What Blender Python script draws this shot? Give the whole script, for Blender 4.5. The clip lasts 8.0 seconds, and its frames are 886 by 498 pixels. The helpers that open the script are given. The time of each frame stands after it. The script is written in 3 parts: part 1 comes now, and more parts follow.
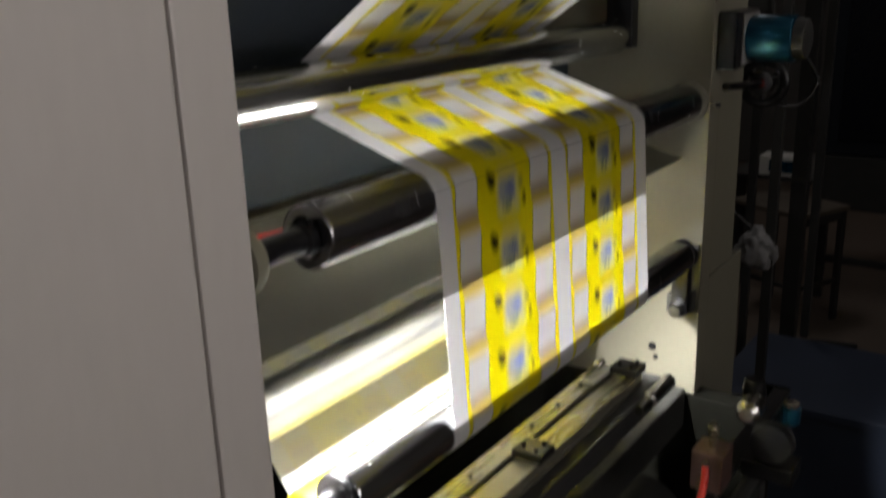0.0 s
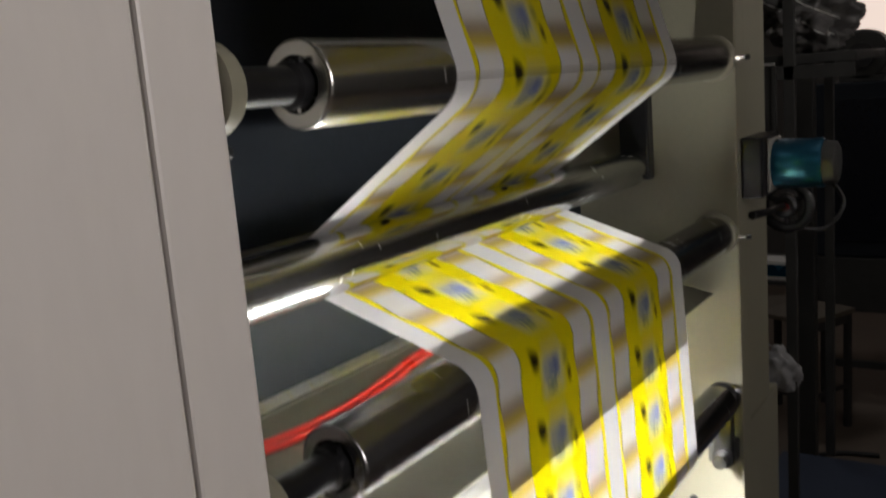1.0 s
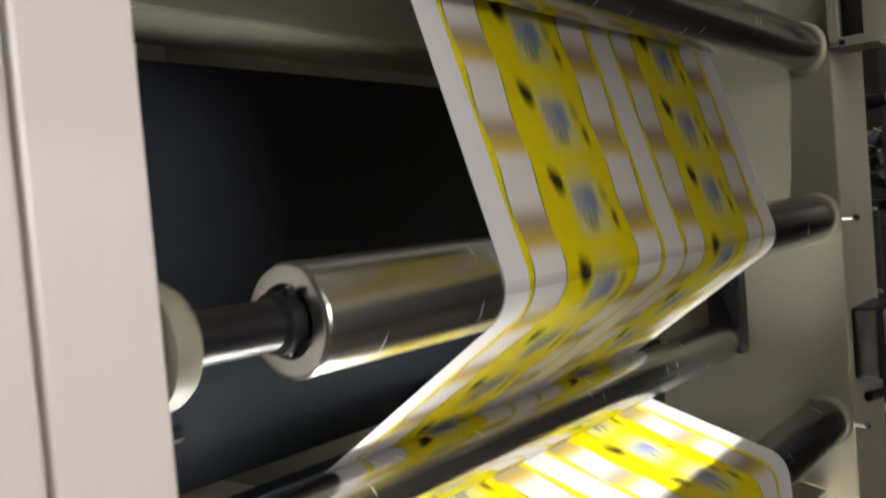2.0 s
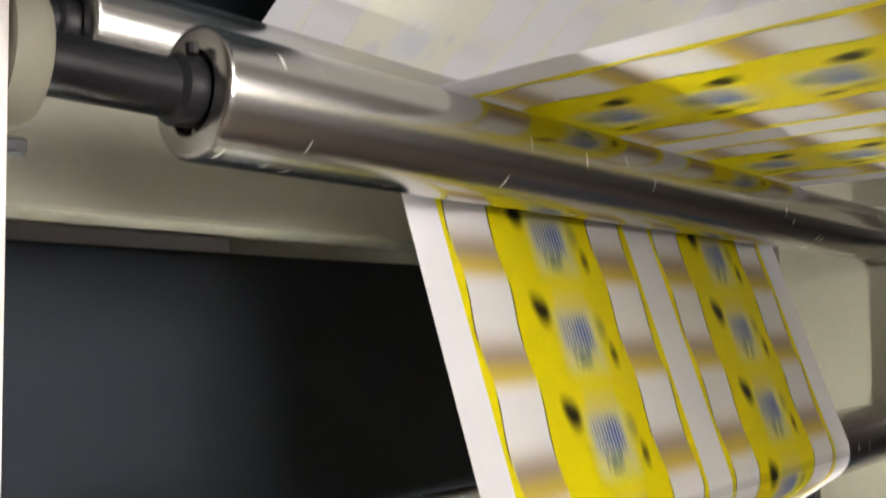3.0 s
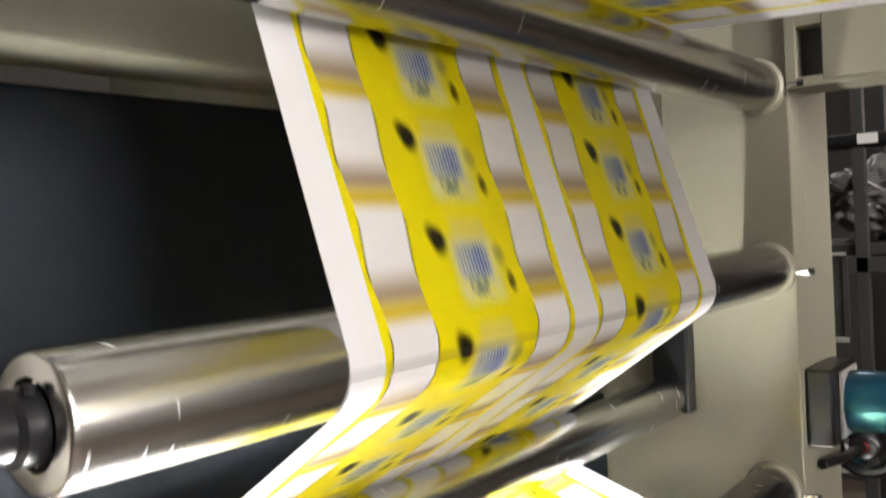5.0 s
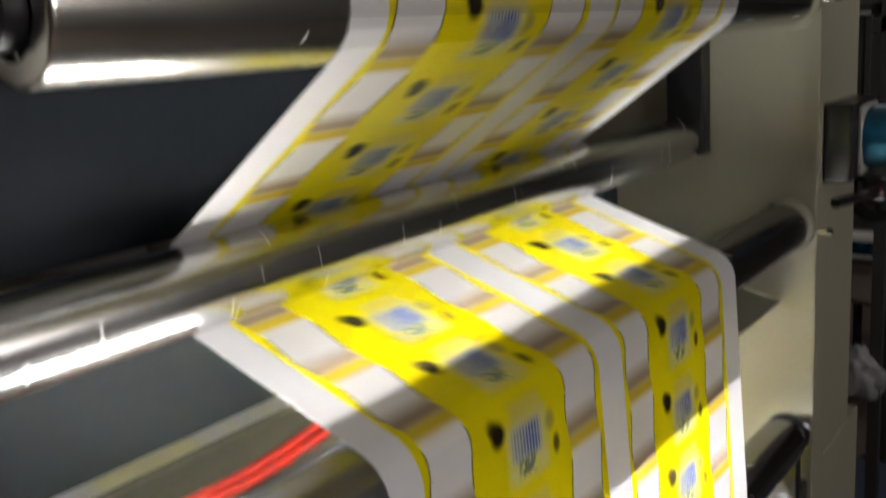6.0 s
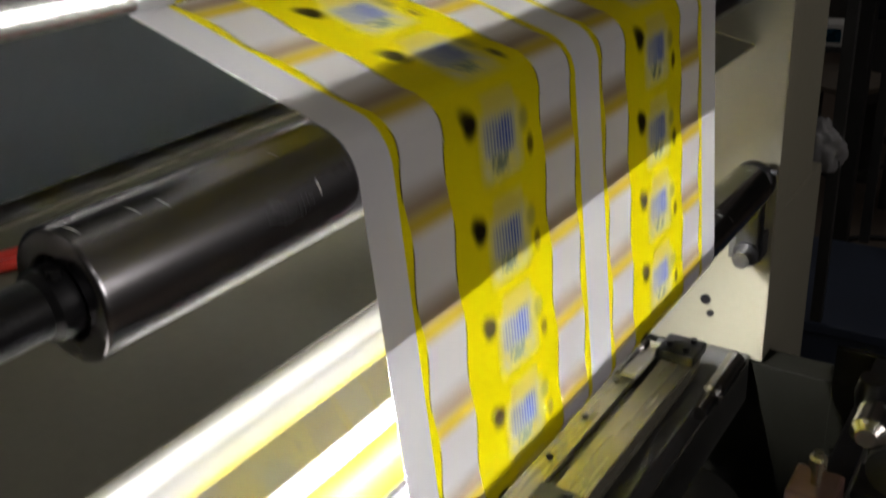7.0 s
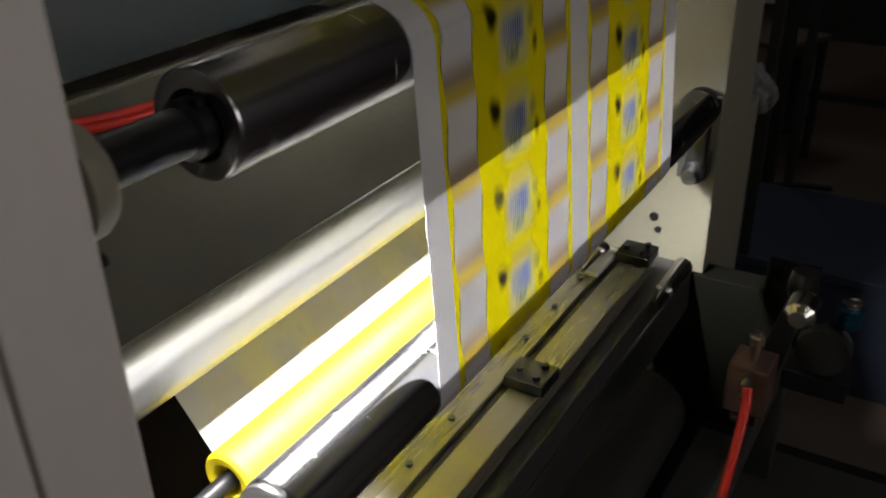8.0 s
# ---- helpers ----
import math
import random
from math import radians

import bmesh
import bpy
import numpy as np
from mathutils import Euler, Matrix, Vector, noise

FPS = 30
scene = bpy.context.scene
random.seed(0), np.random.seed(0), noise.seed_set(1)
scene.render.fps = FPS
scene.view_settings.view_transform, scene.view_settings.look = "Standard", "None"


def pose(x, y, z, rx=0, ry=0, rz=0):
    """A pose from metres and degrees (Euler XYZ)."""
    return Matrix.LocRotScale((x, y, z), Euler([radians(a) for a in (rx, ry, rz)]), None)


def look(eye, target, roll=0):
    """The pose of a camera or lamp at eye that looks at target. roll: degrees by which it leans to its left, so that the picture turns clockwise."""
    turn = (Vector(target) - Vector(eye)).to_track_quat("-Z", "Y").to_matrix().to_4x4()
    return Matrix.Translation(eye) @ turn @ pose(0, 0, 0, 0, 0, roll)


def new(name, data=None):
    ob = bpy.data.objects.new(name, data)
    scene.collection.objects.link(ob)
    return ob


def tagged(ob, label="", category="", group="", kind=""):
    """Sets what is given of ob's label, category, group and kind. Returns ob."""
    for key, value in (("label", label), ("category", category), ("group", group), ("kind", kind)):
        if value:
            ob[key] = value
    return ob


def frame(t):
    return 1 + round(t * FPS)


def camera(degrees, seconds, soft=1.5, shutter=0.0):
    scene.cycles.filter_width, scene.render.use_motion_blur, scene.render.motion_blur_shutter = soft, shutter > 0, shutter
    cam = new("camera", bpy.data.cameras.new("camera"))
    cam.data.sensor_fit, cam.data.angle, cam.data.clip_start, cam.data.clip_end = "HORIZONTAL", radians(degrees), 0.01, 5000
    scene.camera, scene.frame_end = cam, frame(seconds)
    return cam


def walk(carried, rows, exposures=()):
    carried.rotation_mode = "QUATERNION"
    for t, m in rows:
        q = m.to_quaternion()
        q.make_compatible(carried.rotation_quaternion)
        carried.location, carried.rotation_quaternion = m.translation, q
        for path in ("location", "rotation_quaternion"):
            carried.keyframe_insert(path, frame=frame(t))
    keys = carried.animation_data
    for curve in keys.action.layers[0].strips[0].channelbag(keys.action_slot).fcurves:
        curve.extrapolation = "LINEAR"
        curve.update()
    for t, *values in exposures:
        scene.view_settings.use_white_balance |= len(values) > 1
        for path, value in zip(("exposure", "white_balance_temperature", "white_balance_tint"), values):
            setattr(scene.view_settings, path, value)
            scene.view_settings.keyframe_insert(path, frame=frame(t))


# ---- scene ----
cam = camera(52.24, 8.0, soft=1.8, shutter=0.5)
PATH = [
    (0, (-1.7496, -0.6283, 1.2897), (-0.1880, 0.4791, 0.7106), -1.84),
    (0.5, (-1.6905, -0.5482, 1.3192), (-0.0573, 0.5340, 0.9172), -3.71),
    (1, (-1.6397, -0.4838, 1.3418), (-0.0012, 0.6072, 0.9884), -4.63),
    (1.2, (-1.6188, -0.4637, 1.3546), (0.0246, 0.6468, 1.0982), -4.26),
    (2.3, (-1.4026, -0.3984, 1.4235), (0.1353, 0.8802, 1.4232), -4.40),
    (2.5, (-1.3723, -0.4057, 1.4330), (0.1349, 0.9061, 1.5196), -3.36),
    (3, (-1.3493, -0.3976, 1.4761), (0.1153, 0.9458, 1.7003), -2.14),
    (3.5, (-1.3490, -0.4132, 1.4852), (0.1529, 0.8693, 1.7999), -2.24),
    (4, (-1.3491, -0.4198, 1.4891), (0.2482, 0.7279, 1.8520), -2.06),
    (4.2, (-1.3424, -0.4259, 1.4789), (0.2616, 0.7399, 1.7392), -2.34),
    (5.3, (-1.3160, -0.3949, 1.4055), (0.2760, 0.8098, 1.2858), -3.09),
    (5.5, (-1.3160, -0.3854, 1.3809), (0.2662, 0.8231, 1.1903), -3.21),
    (6, (-1.3074, -0.3952, 1.3233), (0.2237, 0.8146, 0.8852), -4.09),
    (6.5, (-1.2970, -0.3753, 1.2581), (0.1983, 0.7676, 0.5816), -4.04),
    (7, (-1.3028, -0.3744, 1.2239), (0.1590, 0.7073, 0.3913), -4.21),
    (7.5, (-1.3372, -0.3891, 1.2063), (0.0840, 0.6461, 0.2530), -4.05),
    (8, (-1.4574, -0.3852, 1.2144), (0.0532, 0.5439, 0.2899), -1.45),
]
EXPOSURES = [(0, -1.3), (0.5, -1.35), (1, -0.85), (1.6, -0.2), (2.3, 0.5), (3, 1.25), (4.2, 1.5), (5.3, 1.0), (6, -0.45), (6.5, -1.0), (7, -1.5), (8, -2.0)]
walk(cam, [(t, look(eye, target, roll)) for t, eye, target, roll in PATH], EXPOSURES)

# ---- sizes: x along the rollers, y into the machine, z up ----
R = 0.0358            # guide roller radius
R_LOW = 0.0328        # rear and lower rollers
X_END = -1.101        # roller face at the operator's side plate
A, B, C, D, E, G, H = (0.0034, 1.6136), (0.0, 1.352), (0.0035, 1.0355), (0.152, 1.162), (-0.016, 0.736), (0.210, 0.549), (0.255, 0.709)
TOP = (0.183, 1.703)   # rear top roller
RISE = (-0.838, 0.545)  # way of the rear film, in y and z
FLOOR = -0.425
WEB_L, WEB_R = -0.9205, -0.308
PITCH = 0.0804        # one printed repeat
SPEED = 8 * PITCH     # metres a second
STRIP = PITCH / 6

# ---- world and light ----
world = bpy.data.worlds.new("world")
scene.world = world
world.use_nodes = True
world.node_tree.nodes["Background"].inputs[0].default_value = (0.55, 0.62, 0.75, 1)
world.node_tree.nodes["Background"].inputs[1].default_value = 0.05


def area(name, m, sx, sy, watts, colour, spread=180):
    data = bpy.data.lights.new(name, "AREA")
    data.spread = radians(spread)
    data.shape, data.size, data.size_y, data.energy, data.color = "RECTANGLE", sx, sy, watts, colour
    ob = new(name, data)
    ob.matrix_world = m
    return ob


# two LED battens inside the unit: one under the hood, one facing up behind the middle roller
area("hood_led_light", look((-0.74, 0.108, 0.9265), (-0.74, -0.014, 0.7645)), 0.68, 0.016, 345.0, (1.0, 0.98, 0.965), 138)
area("upper_led_light", look((-0.62, 0.055, 1.005), (-0.62, 0.050, 1.2)), 0.82, 0.014, 7.5, (1.0, 0.98, 0.93), 115)
# ceiling tubes of the hall, assumed out of view; third added to lift background
for n, (lx, ly) in enumerate(((-1.7, -2.3), (-0.3, -0.75), (2.3, 1.1))):
    area("ceiling_tube_light", look((lx, ly, 3.05), (lx, ly, 0)), 1.2, 0.12, (10, 9, 10.0)[n], (1.0, 0.96, 0.93))
# front fill added behind the camera, shaped like daylight from a window
area("front_fill_light", look((-1.25, -3.40, 1.95), (-0.75, 0.0, 1.5)), 2.2, 1.1, 15, (1.0, 0.95, 0.93), 66)


# ---- materials ----
class Graph:
    """Small helper for node trees."""

    def __init__(self, name):
        self.mat = bpy.data.materials.new(name)
        self.mat.use_nodes = True
        self.t = self.mat.node_tree
        self.t.nodes.clear()
        self.out = self.t.nodes.new("ShaderNodeOutputMaterial")

    def node(self, kind, **settings):
        n = self.t.nodes.new(kind)
        for k, v in settings.items():
            n.inputs[k.replace("_", " ")].default_value = v
        return n

    def link(self, a, b):
        self.t.links.new(a, b)

    def put(self, value, socket):
        if isinstance(value, (int, float)):
            socket.default_value = value
        elif isinstance(value, tuple):
            socket.default_value = (*value, 1) if len(value) == 3 and len(socket.default_value) == 4 else value
        else:
            self.link(value, socket)

    def m(self, op, a, b=0.0, c=0.0, clamp=False):
        n = self.t.nodes.new("ShaderNodeMath")
        n.operation, n.use_clamp = op, clamp
        for v, s in zip((a, b, c), n.inputs):
            self.put(v, s)
        return n.outputs[0]

    def mix(self, f, a, b):
        n = self.t.nodes.new("ShaderNodeMix")
        n.data_type = "RGBA"
        self.put(f, n.inputs[0])
        self.put(a, n.inputs[6])
        self.put(b, n.inputs[7])
        return n.outputs[2]

    def band(self, x, lo, hi, soft=0.002):
        """1 between lo and hi, with soft edges."""
        a = self.m("MULTIPLY_ADD", x, 1 / soft, 0.5 - lo / soft, True)
        b = self.m("MULTIPLY_ADD", x, -1 / soft, 0.5 + hi / soft, True)
        return self.m("MULTIPLY", a, b)

    def noise(self, scale, detail=3.0, coord="Object", stretch=(1, 1, 1), rough=0.55):
        tc = self.t.nodes.new("ShaderNodeTexCoord")
        mp = self.t.nodes.new("ShaderNodeMapping")
        mp.inputs["Scale"].default_value = stretch
        n = self.node("ShaderNodeTexNoise", Scale=scale, Detail=detail, Roughness=rough)
        self.link(tc.outputs[coord], mp.inputs[0])
        self.link(mp.outputs[0], n.inputs["Vector"])
        return n.outputs["Fac"]

    def bump(self, height, strength, distance=0.002):
        b = self.node("ShaderNodeBump", Strength=strength, Distance=distance)
        self.link(height, b.inputs["Height"])
        return b.outputs[0]

    def bsdf(self, colour, rough, metal=0.0, normal=None, spec=0.5):
        p = self.t.nodes.new("ShaderNodeBsdfPrincipled")
        self.put(colour, p.inputs["Base Color"])
        self.put(rough, p.inputs["Roughness"])
        p.inputs["Metallic"].default_value = metal
        p.inputs["Specular IOR Level"].default_value = spec
        if normal:
            self.link(normal, p.inputs["Normal"])
        self.link(p.outputs[0], self.out.inputs[0])
        return self.mat


def paint(name, colour, rough=0.45, wear=0.12, scale=3.0, metal=0.0, bump=0.15, stretch=(1, 1, 1), spec=0.5):
    g = Graph(name)
    big = g.noise(scale, 4, stretch=stretch)
    fine = g.noise(scale * 40, 3, stretch=stretch)
    dark = tuple(c * (1 - wear * 2.2) for c in colour)
    light = tuple(min(1, c * (1 + wear)) for c in colour)
    col = g.mix(g.m("MULTIPLY_ADD", fine, 0.35, g.m("MULTIPLY", big, 0.75), True), dark, light)
    r = g.m("MULTIPLY_ADD", big, 0.25, rough - 0.12)
    return g.bsdf(col, r, metal, g.bump(fine, bump), spec)


def chrome(name, colour, rough, rings=0.25):
    """Turned metal: fine rings round the axis (local x) and a few scratches."""
    g = Graph(name)
    ring = g.noise(60, 4, stretch=(14, 0.05, 0.05))
    smear = g.noise(7, 5, stretch=(1, 3, 3))
    v = g.node("ShaderNodeTexVoronoi", Scale=72.0)
    tc = g.t.nodes.new("ShaderNodeTexCoord")
    mp = g.t.nodes.new("ShaderNodeMapping")
    mp.inputs["Scale"].default_value = (1.0, 0.32, 0.32)
    g.link(tc.outputs["Object"], mp.inputs[0])
    g.link(mp.outputs[0], v.inputs["Vector"])
    nick = g.m("LESS_THAN", v.outputs["Distance"], 0.085)
    col = g.mix(g.m("MULTIPLY", smear, 0.6), colour, tuple(c * 0.75 for c in colour))
    col = g.mix(nick, col, (0.9, 0.9, 0.88))
    r = g.m("MULTIPLY_ADD", smear, 0.12, g.m("MULTIPLY_ADD", ring, 0.015, rough - 0.06))
    r = g.m("MULTIPLY_ADD", nick, 0.35, r)
    return g.bsdf(col, r, 1.0, g.bump(smear, rings, 0.0006))


CREAM = paint("cream_machine_paint", (0.235, 0.222, 0.168), 0.45, 0.10, 2.2)
# CREAM scaled darker; the shade on hood and beam is put into this colour
SHADED_CREAM = paint("shaded_cream_paint", (0.14, 0.135, 0.10), 0.5, 0.15, 3.0)
DOOR = paint("warm_grey_sheet_metal", (0.66, 0.62, 0.59), 0.34, 0.07, 1.6, 0.0, 0.08, (1, 1, 0.25))
NAVY = paint("dark_blue_grey_paint", (0.019, 0.023, 0.030), 0.62, 0.22, 2.5, spec=0.12)
DUSK = paint("dark_slate_paint", (0.012, 0.019, 0.025), 0.5, 0.2, 2.0, spec=0.3)
TEAL = paint("slate_blue_painted_metal", (0.036, 0.052, 0.066), 0.35, 0.2, 2.0)
BLACK = paint("black_oxide_steel", (0.018, 0.018, 0.020), 0.34, 0.25, 12, 0.4)
IRON = paint("dark_grey_cast_iron", (0.06, 0.06, 0.058), 0.5, 0.25, 10, 0.3, 0.4)
STEEL = chrome("bright_steel", (0.62, 0.61, 0.58), 0.22, 0.04)
ROLLER = chrome("turned_aluminium", (0.56, 0.55, 0.52), 0.225, 0.03)
DRUM = chrome("worn_chrome", (0.60, 0.60, 0.59), 0.23, 0.03)
SATIN = chrome("satin_chrome", (0.93, 0.94, 0.97), 0.33, 0.04)
DARKROLL = chrome("hard_anodised_aluminium", (0.34, 0.335, 0.35), 0.25, 0.03)
MIRROR = chrome("polished_chrome", (0.70, 0.71, 0.74), 0.13, 0.04)
YELLOW_RUBBER = paint("yellow_rubber", (0.84, 0.66, 0.010), 0.6, 0.12, 12)
ALLOY = paint("brushed_olive_aluminium", (0.42, 0.40, 0.30), 0.28, 0.16, 8, 0.7, 0.2, (0.2, 3, 3))
RED = paint("red_polyurethane_hose", (0.75, 0.03, 0.015), 0.3, 0.08, 20)
BLUE = paint("blue_anodised_metal", (0.010, 0.085, 0.16), 0.28, 0.15, 8, 0.6)
PLATFORM = paint("worn_blue_floor_paint", (0.045, 0.06, 0.10), 0.5, 0.28, 4)
CONCRETE = paint("stained_concrete", (0.16, 0.125, 0.10), 0.75, 0.22, 1.3, 0.0, 0.5)
WALL = paint("grey_plaster", (0.20, 0.19, 0.18), 0.8, 0.14, 1.2, 0.0, 0.3)
CEIL = paint("dusty_white_ceiling", (0.50, 0.48, 0.45), 0.8, 0.1, 1.0)
WOOD = paint("old_plywood", (0.15, 0.125, 0.10), 0.6, 0.2, 5, 0.0, 0.3, (4, 0.4, 1))
RUBBER = paint("black_rubber", (0.015, 0.015, 0.016), 0.55, 0.2, 15)
SCREEN = paint("dark_smoked_panel", (0.012, 0.014, 0.020), 0.25, 0.2, 2)
WHITEPL = paint("white_plastic", (0.72, 0.72, 0.70), 0.4, 0.06, 8)
BRASS = paint("nickel_brass_fitting", (0.55, 0.50, 0.38), 0.25, 0.15, 20, 0.9)
# near black: shade on the lower plate is put into this olive
FOOT_SHADE = paint("shaded_olive_paint", (0.008, 0.008, 0.006), 0.65, 0.25, 4.0, spec=0.08)
ZINC = paint("pale_grey_cast_aluminium", (0.42, 0.41, 0.39), 0.42, 0.12, 9, 0.2, 0.2)
POLY = paint("cloudy_plastic_bag", (0.30, 0.30, 0.31), 0.4, 0.12, 14, 0.0, 0.6)
MAROON = paint("dark_red_plastic", (0.16, 0.015, 0.012), 0.35, 0.15, 20)
VALVE = paint("brown_valve_casing", (0.10, 0.055, 0.045), 0.4, 0.2, 20)
SACK = paint("crumpled_plastic_film", (0.13, 0.125, 0.122), 0.42, 0.22, 5, 0.0, 0.9)


def glow(name, colour, strength):
    g = Graph(name)
    e = g.t.nodes.new("ShaderNodeEmission")
    g.put(colour, e.inputs[0])
    e.inputs[1].default_value = strength
    g.link(e.outputs[0], g.out.inputs[0])
    return g.mat


DAYLIGHT = glow("daylight_pane", (1.0, 0.82, 0.72), 1.6)
LED = glow("led_diffuser", (1.0, 0.96, 0.88), 9.0)
TUBE = glow("fluorescent_diffuser", (1.0, 0.93, 0.86), 6.0)


def paper(name, printed):
    """Thin translucent film web. UV: x in metres across the web, y in repeats along it."""
    g = Graph(name)
    uv = g.t.nodes.new("ShaderNodeUVMap")
    sep = g.t.nodes.new("ShaderNodeSeparateXYZ")
    g.link(uv.outputs[0], sep.inputs[0])
    x, v = sep.outputs[0], g.m("FRACT", sep.outputs[1])
    # two lanes of labels
    one = g.m("SUBTRACT", x, 0.034)
    two = g.m("SUBTRACT", x, 0.336)
    second = g.m("GREATER_THAN", x, 0.315)
    u = g.m("ADD", g.m("MULTIPLY", one, g.m("SUBTRACT", 1.0, second)), g.m("MULTIPLY", two, second))
    wob = g.m("MULTIPLY", g.m("SINE", g.m("MULTIPLY", v, 6.2832)), 0.0022)
    uw = g.m("ADD", u, wob)
    white, yellow, brown, black = (0.80, 0.79, 0.80), (0.80, 0.70, 0.004), (0.30, 0.20, 0.10), (0.016, 0.012, 0.006)
    col = g.mix(g.band(u, 0.0, 0.257, 0.001), white, yellow)
    for lo, hi in ((0.008, 0.057), (0.195, 0.247)):
        win = g.band(uw, lo, hi, 0.0012)
        tan = g.band(v, 0.30, 0.56, 0.20)
        pane = g.mix(g.m("MULTIPLY", tan, 0.85), (0.80, 0.78, 0.77), brown)
        pane = g.mix(g.band(v, 0.50, 0.66, 0.10), pane, (0.62, 0.47, 0.03))
        col = g.mix(win, col, pane)
        edge = g.m("ADD", g.band(uw, lo - 0.0014, lo, 0.0006), g.band(uw, hi, hi + 0.0014, 0.0006), 0, True)
        col = g.mix(g.m("MULTIPLY", edge, g.band(g.m("FRACT", g.m("ADD", v, 0.30)), 0.05, 0.62, 0.05)), col, black)

    def spot(px, pv, rx, rv, soft=0.35):
        dv = g.m("SUBTRACT", g.m("FRACT", g.m("ADD", v, 0.5 - pv)), 0.5)
        du = g.m("MULTIPLY", g.m("SUBTRACT", u, px), 1 / rx)
        dv = g.m("MULTIPLY", dv, 1 / rv)
        d = g.m("SQRT", g.m("ADD", g.m("MULTIPLY", du, du), g.m("MULTIPLY", dv, dv)))
        return g.m("MULTIPLY_ADD", d, -1 / soft, 1 / soft + 0.5, True)

    blot = g.noise(1.0, 4, "UV", (120, 9, 1))
    vs = g.m("FRACT", g.m("ADD", v, 0.30))

    def patch(lo, hi, vlo, vhi, su=0.005, sv=0.08):
        return g.m("MULTIPLY", g.band(u, lo, hi, su), g.band(vs, vlo + 0.30, vhi + 0.30, sv))

    col = g.mix(g.m("MULTIPLY", patch(0.112, 0.156, -0.20, 0.00), 0.42), col, (0.66, 0.58, 0.26))
    halo = g.m("MULTIPLY", patch(0.104, 0.160, -0.02, 0.60, 0.012, 0.14), g.m("MULTIPLY_ADD", blot, 1.5, -0.10, True))
    col = g.mix(g.m("MULTIPLY", halo, 0.85), col, (0.64, 0.65, 0.50))
    bars = g.m("MULTIPLY_ADD", g.m("SINE", g.m("MULTIPLY", u, 1450.0)), 0.45, 0.70, True)
    body = g.m("MULTIPLY", patch(0.108, 0.150, 0.05, 0.38, 0.008, 0.11), g.m("MULTIPLY_ADD", u, 20.0, -1.75, True))
    col = g.mix(g.m("MULTIPLY", body, 0.8), col, (0.60, 0.65, 0.68))
    blue = g.m("MULTIPLY", body, g.m("MULTIPLY", bars, g.m("MULTIPLY_ADD", blot, 1.1, 0.42, True)))
    col = g.mix(blue, col, (0.014, 0.058, 0.36))
    text = g.m("MULTIPLY", patch(0.116, 0.142, 0.38, 0.56, 0.006, 0.08), g.band(blot, 0.50, 0.9, 0.06))
    col = g.mix(g.m("MULTIPLY", text, 0.75), col, (0.10, 0.17, 0.15))
    col = g.mix(g.m("MULTIPLY", spot(0.1665, 0.17, 0.0065, 0.10, 0.9), 0.55), col, (0.20, 0.20, 0.12))
    col = g.mix(g.m("MULTIPLY", spot(0.174, 0.45, 0.0050, 0.10, 0.7), 0.88), col, (0.07, 0.045, 0.01))
    col = g.mix(spot(0.092, 0.0, 0.0090, 0.125, 0.65), col, black)
    col = g.mix(g.m("MULTIPLY", spot(0.086, -0.08, 0.0062, 0.08, 0.8), 0.85), col, black)
    if not printed:
        col = g.mix(0.80, col, (0.70, 0.71, 0.74))
    d = g.t.nodes.new("ShaderNodeBsdfPrincipled")
    g.put(col, d.inputs["Base Color"])
    d.inputs["Roughness"].default_value = 0.32
    d.inputs["Specular IOR Level"].default_value = 0.35
    tr = g.t.nodes.new("ShaderNodeBsdfTranslucent")
    g.put(col if printed else (0.80, 0.81, 0.84), tr.inputs[0])
    mx = g.t.nodes.new("ShaderNodeMixShader")
    mx.inputs[0].default_value = 0.5
    g.link(d.outputs[0], mx.inputs[1])
    g.link(tr.outputs[0], mx.inputs[2])
    g.link(mx.outputs[0], g.out.inputs[0])
    return g.mat


PRINT, REVERSE = paper("printed_film", True), paper("film_reverse", False)


# ---- mesh helpers ----
def mesh_of(bm, name, mats):
    me = bpy.data.meshes.new(name)
    bm.to_mesh(me)
    bm.free()
    for mt in (mats if isinstance(mats, (list, tuple)) else [mats]):
        me.materials.append(mt)
    return me


def part(name, bm, mat, parent=None, label="", m=None):
    ob = new(name, mesh_of(bm, name, mat))
    if parent:
        ob.parent = parent
    if m is not None:
        ob.matrix_basis = m
    if label:
        tagged(ob, label)
    return ob


def thing(name, label, category, m=None, group="", kind=""):
    ob = new(name)
    ob.empty_display_size = 0.05
    if m is not None:
        ob.matrix_basis = m
    return tagged(ob, label, category, group, kind)


def box(x0, x1, y0, y1, z0, z1, bevel=0.0, bm=None):
    b = bmesh.new()
    bmesh.ops.create_cube(b, size=1)
    for v in b.verts:
        v.co = Vector((x0 + (v.co.x + 0.5) * (x1 - x0), y0 + (v.co.y + 0.5) * (y1 - y0), z0 + (v.co.z + 0.5) * (z1 - z0)))
    if bevel:
        bmesh.ops.bevel(b, geom=b.edges[:], offset=bevel, segments=2, profile=0.6, affect="EDGES")
    if bm is None:
        return b
    return join(bm, b)


def join(bm, other):
    me = bpy.data.meshes.new("tmp")
    other.to_mesh(me)
    other.free()
    bm.from_mesh(me)
    bpy.data.meshes.remove(me)
    return bm


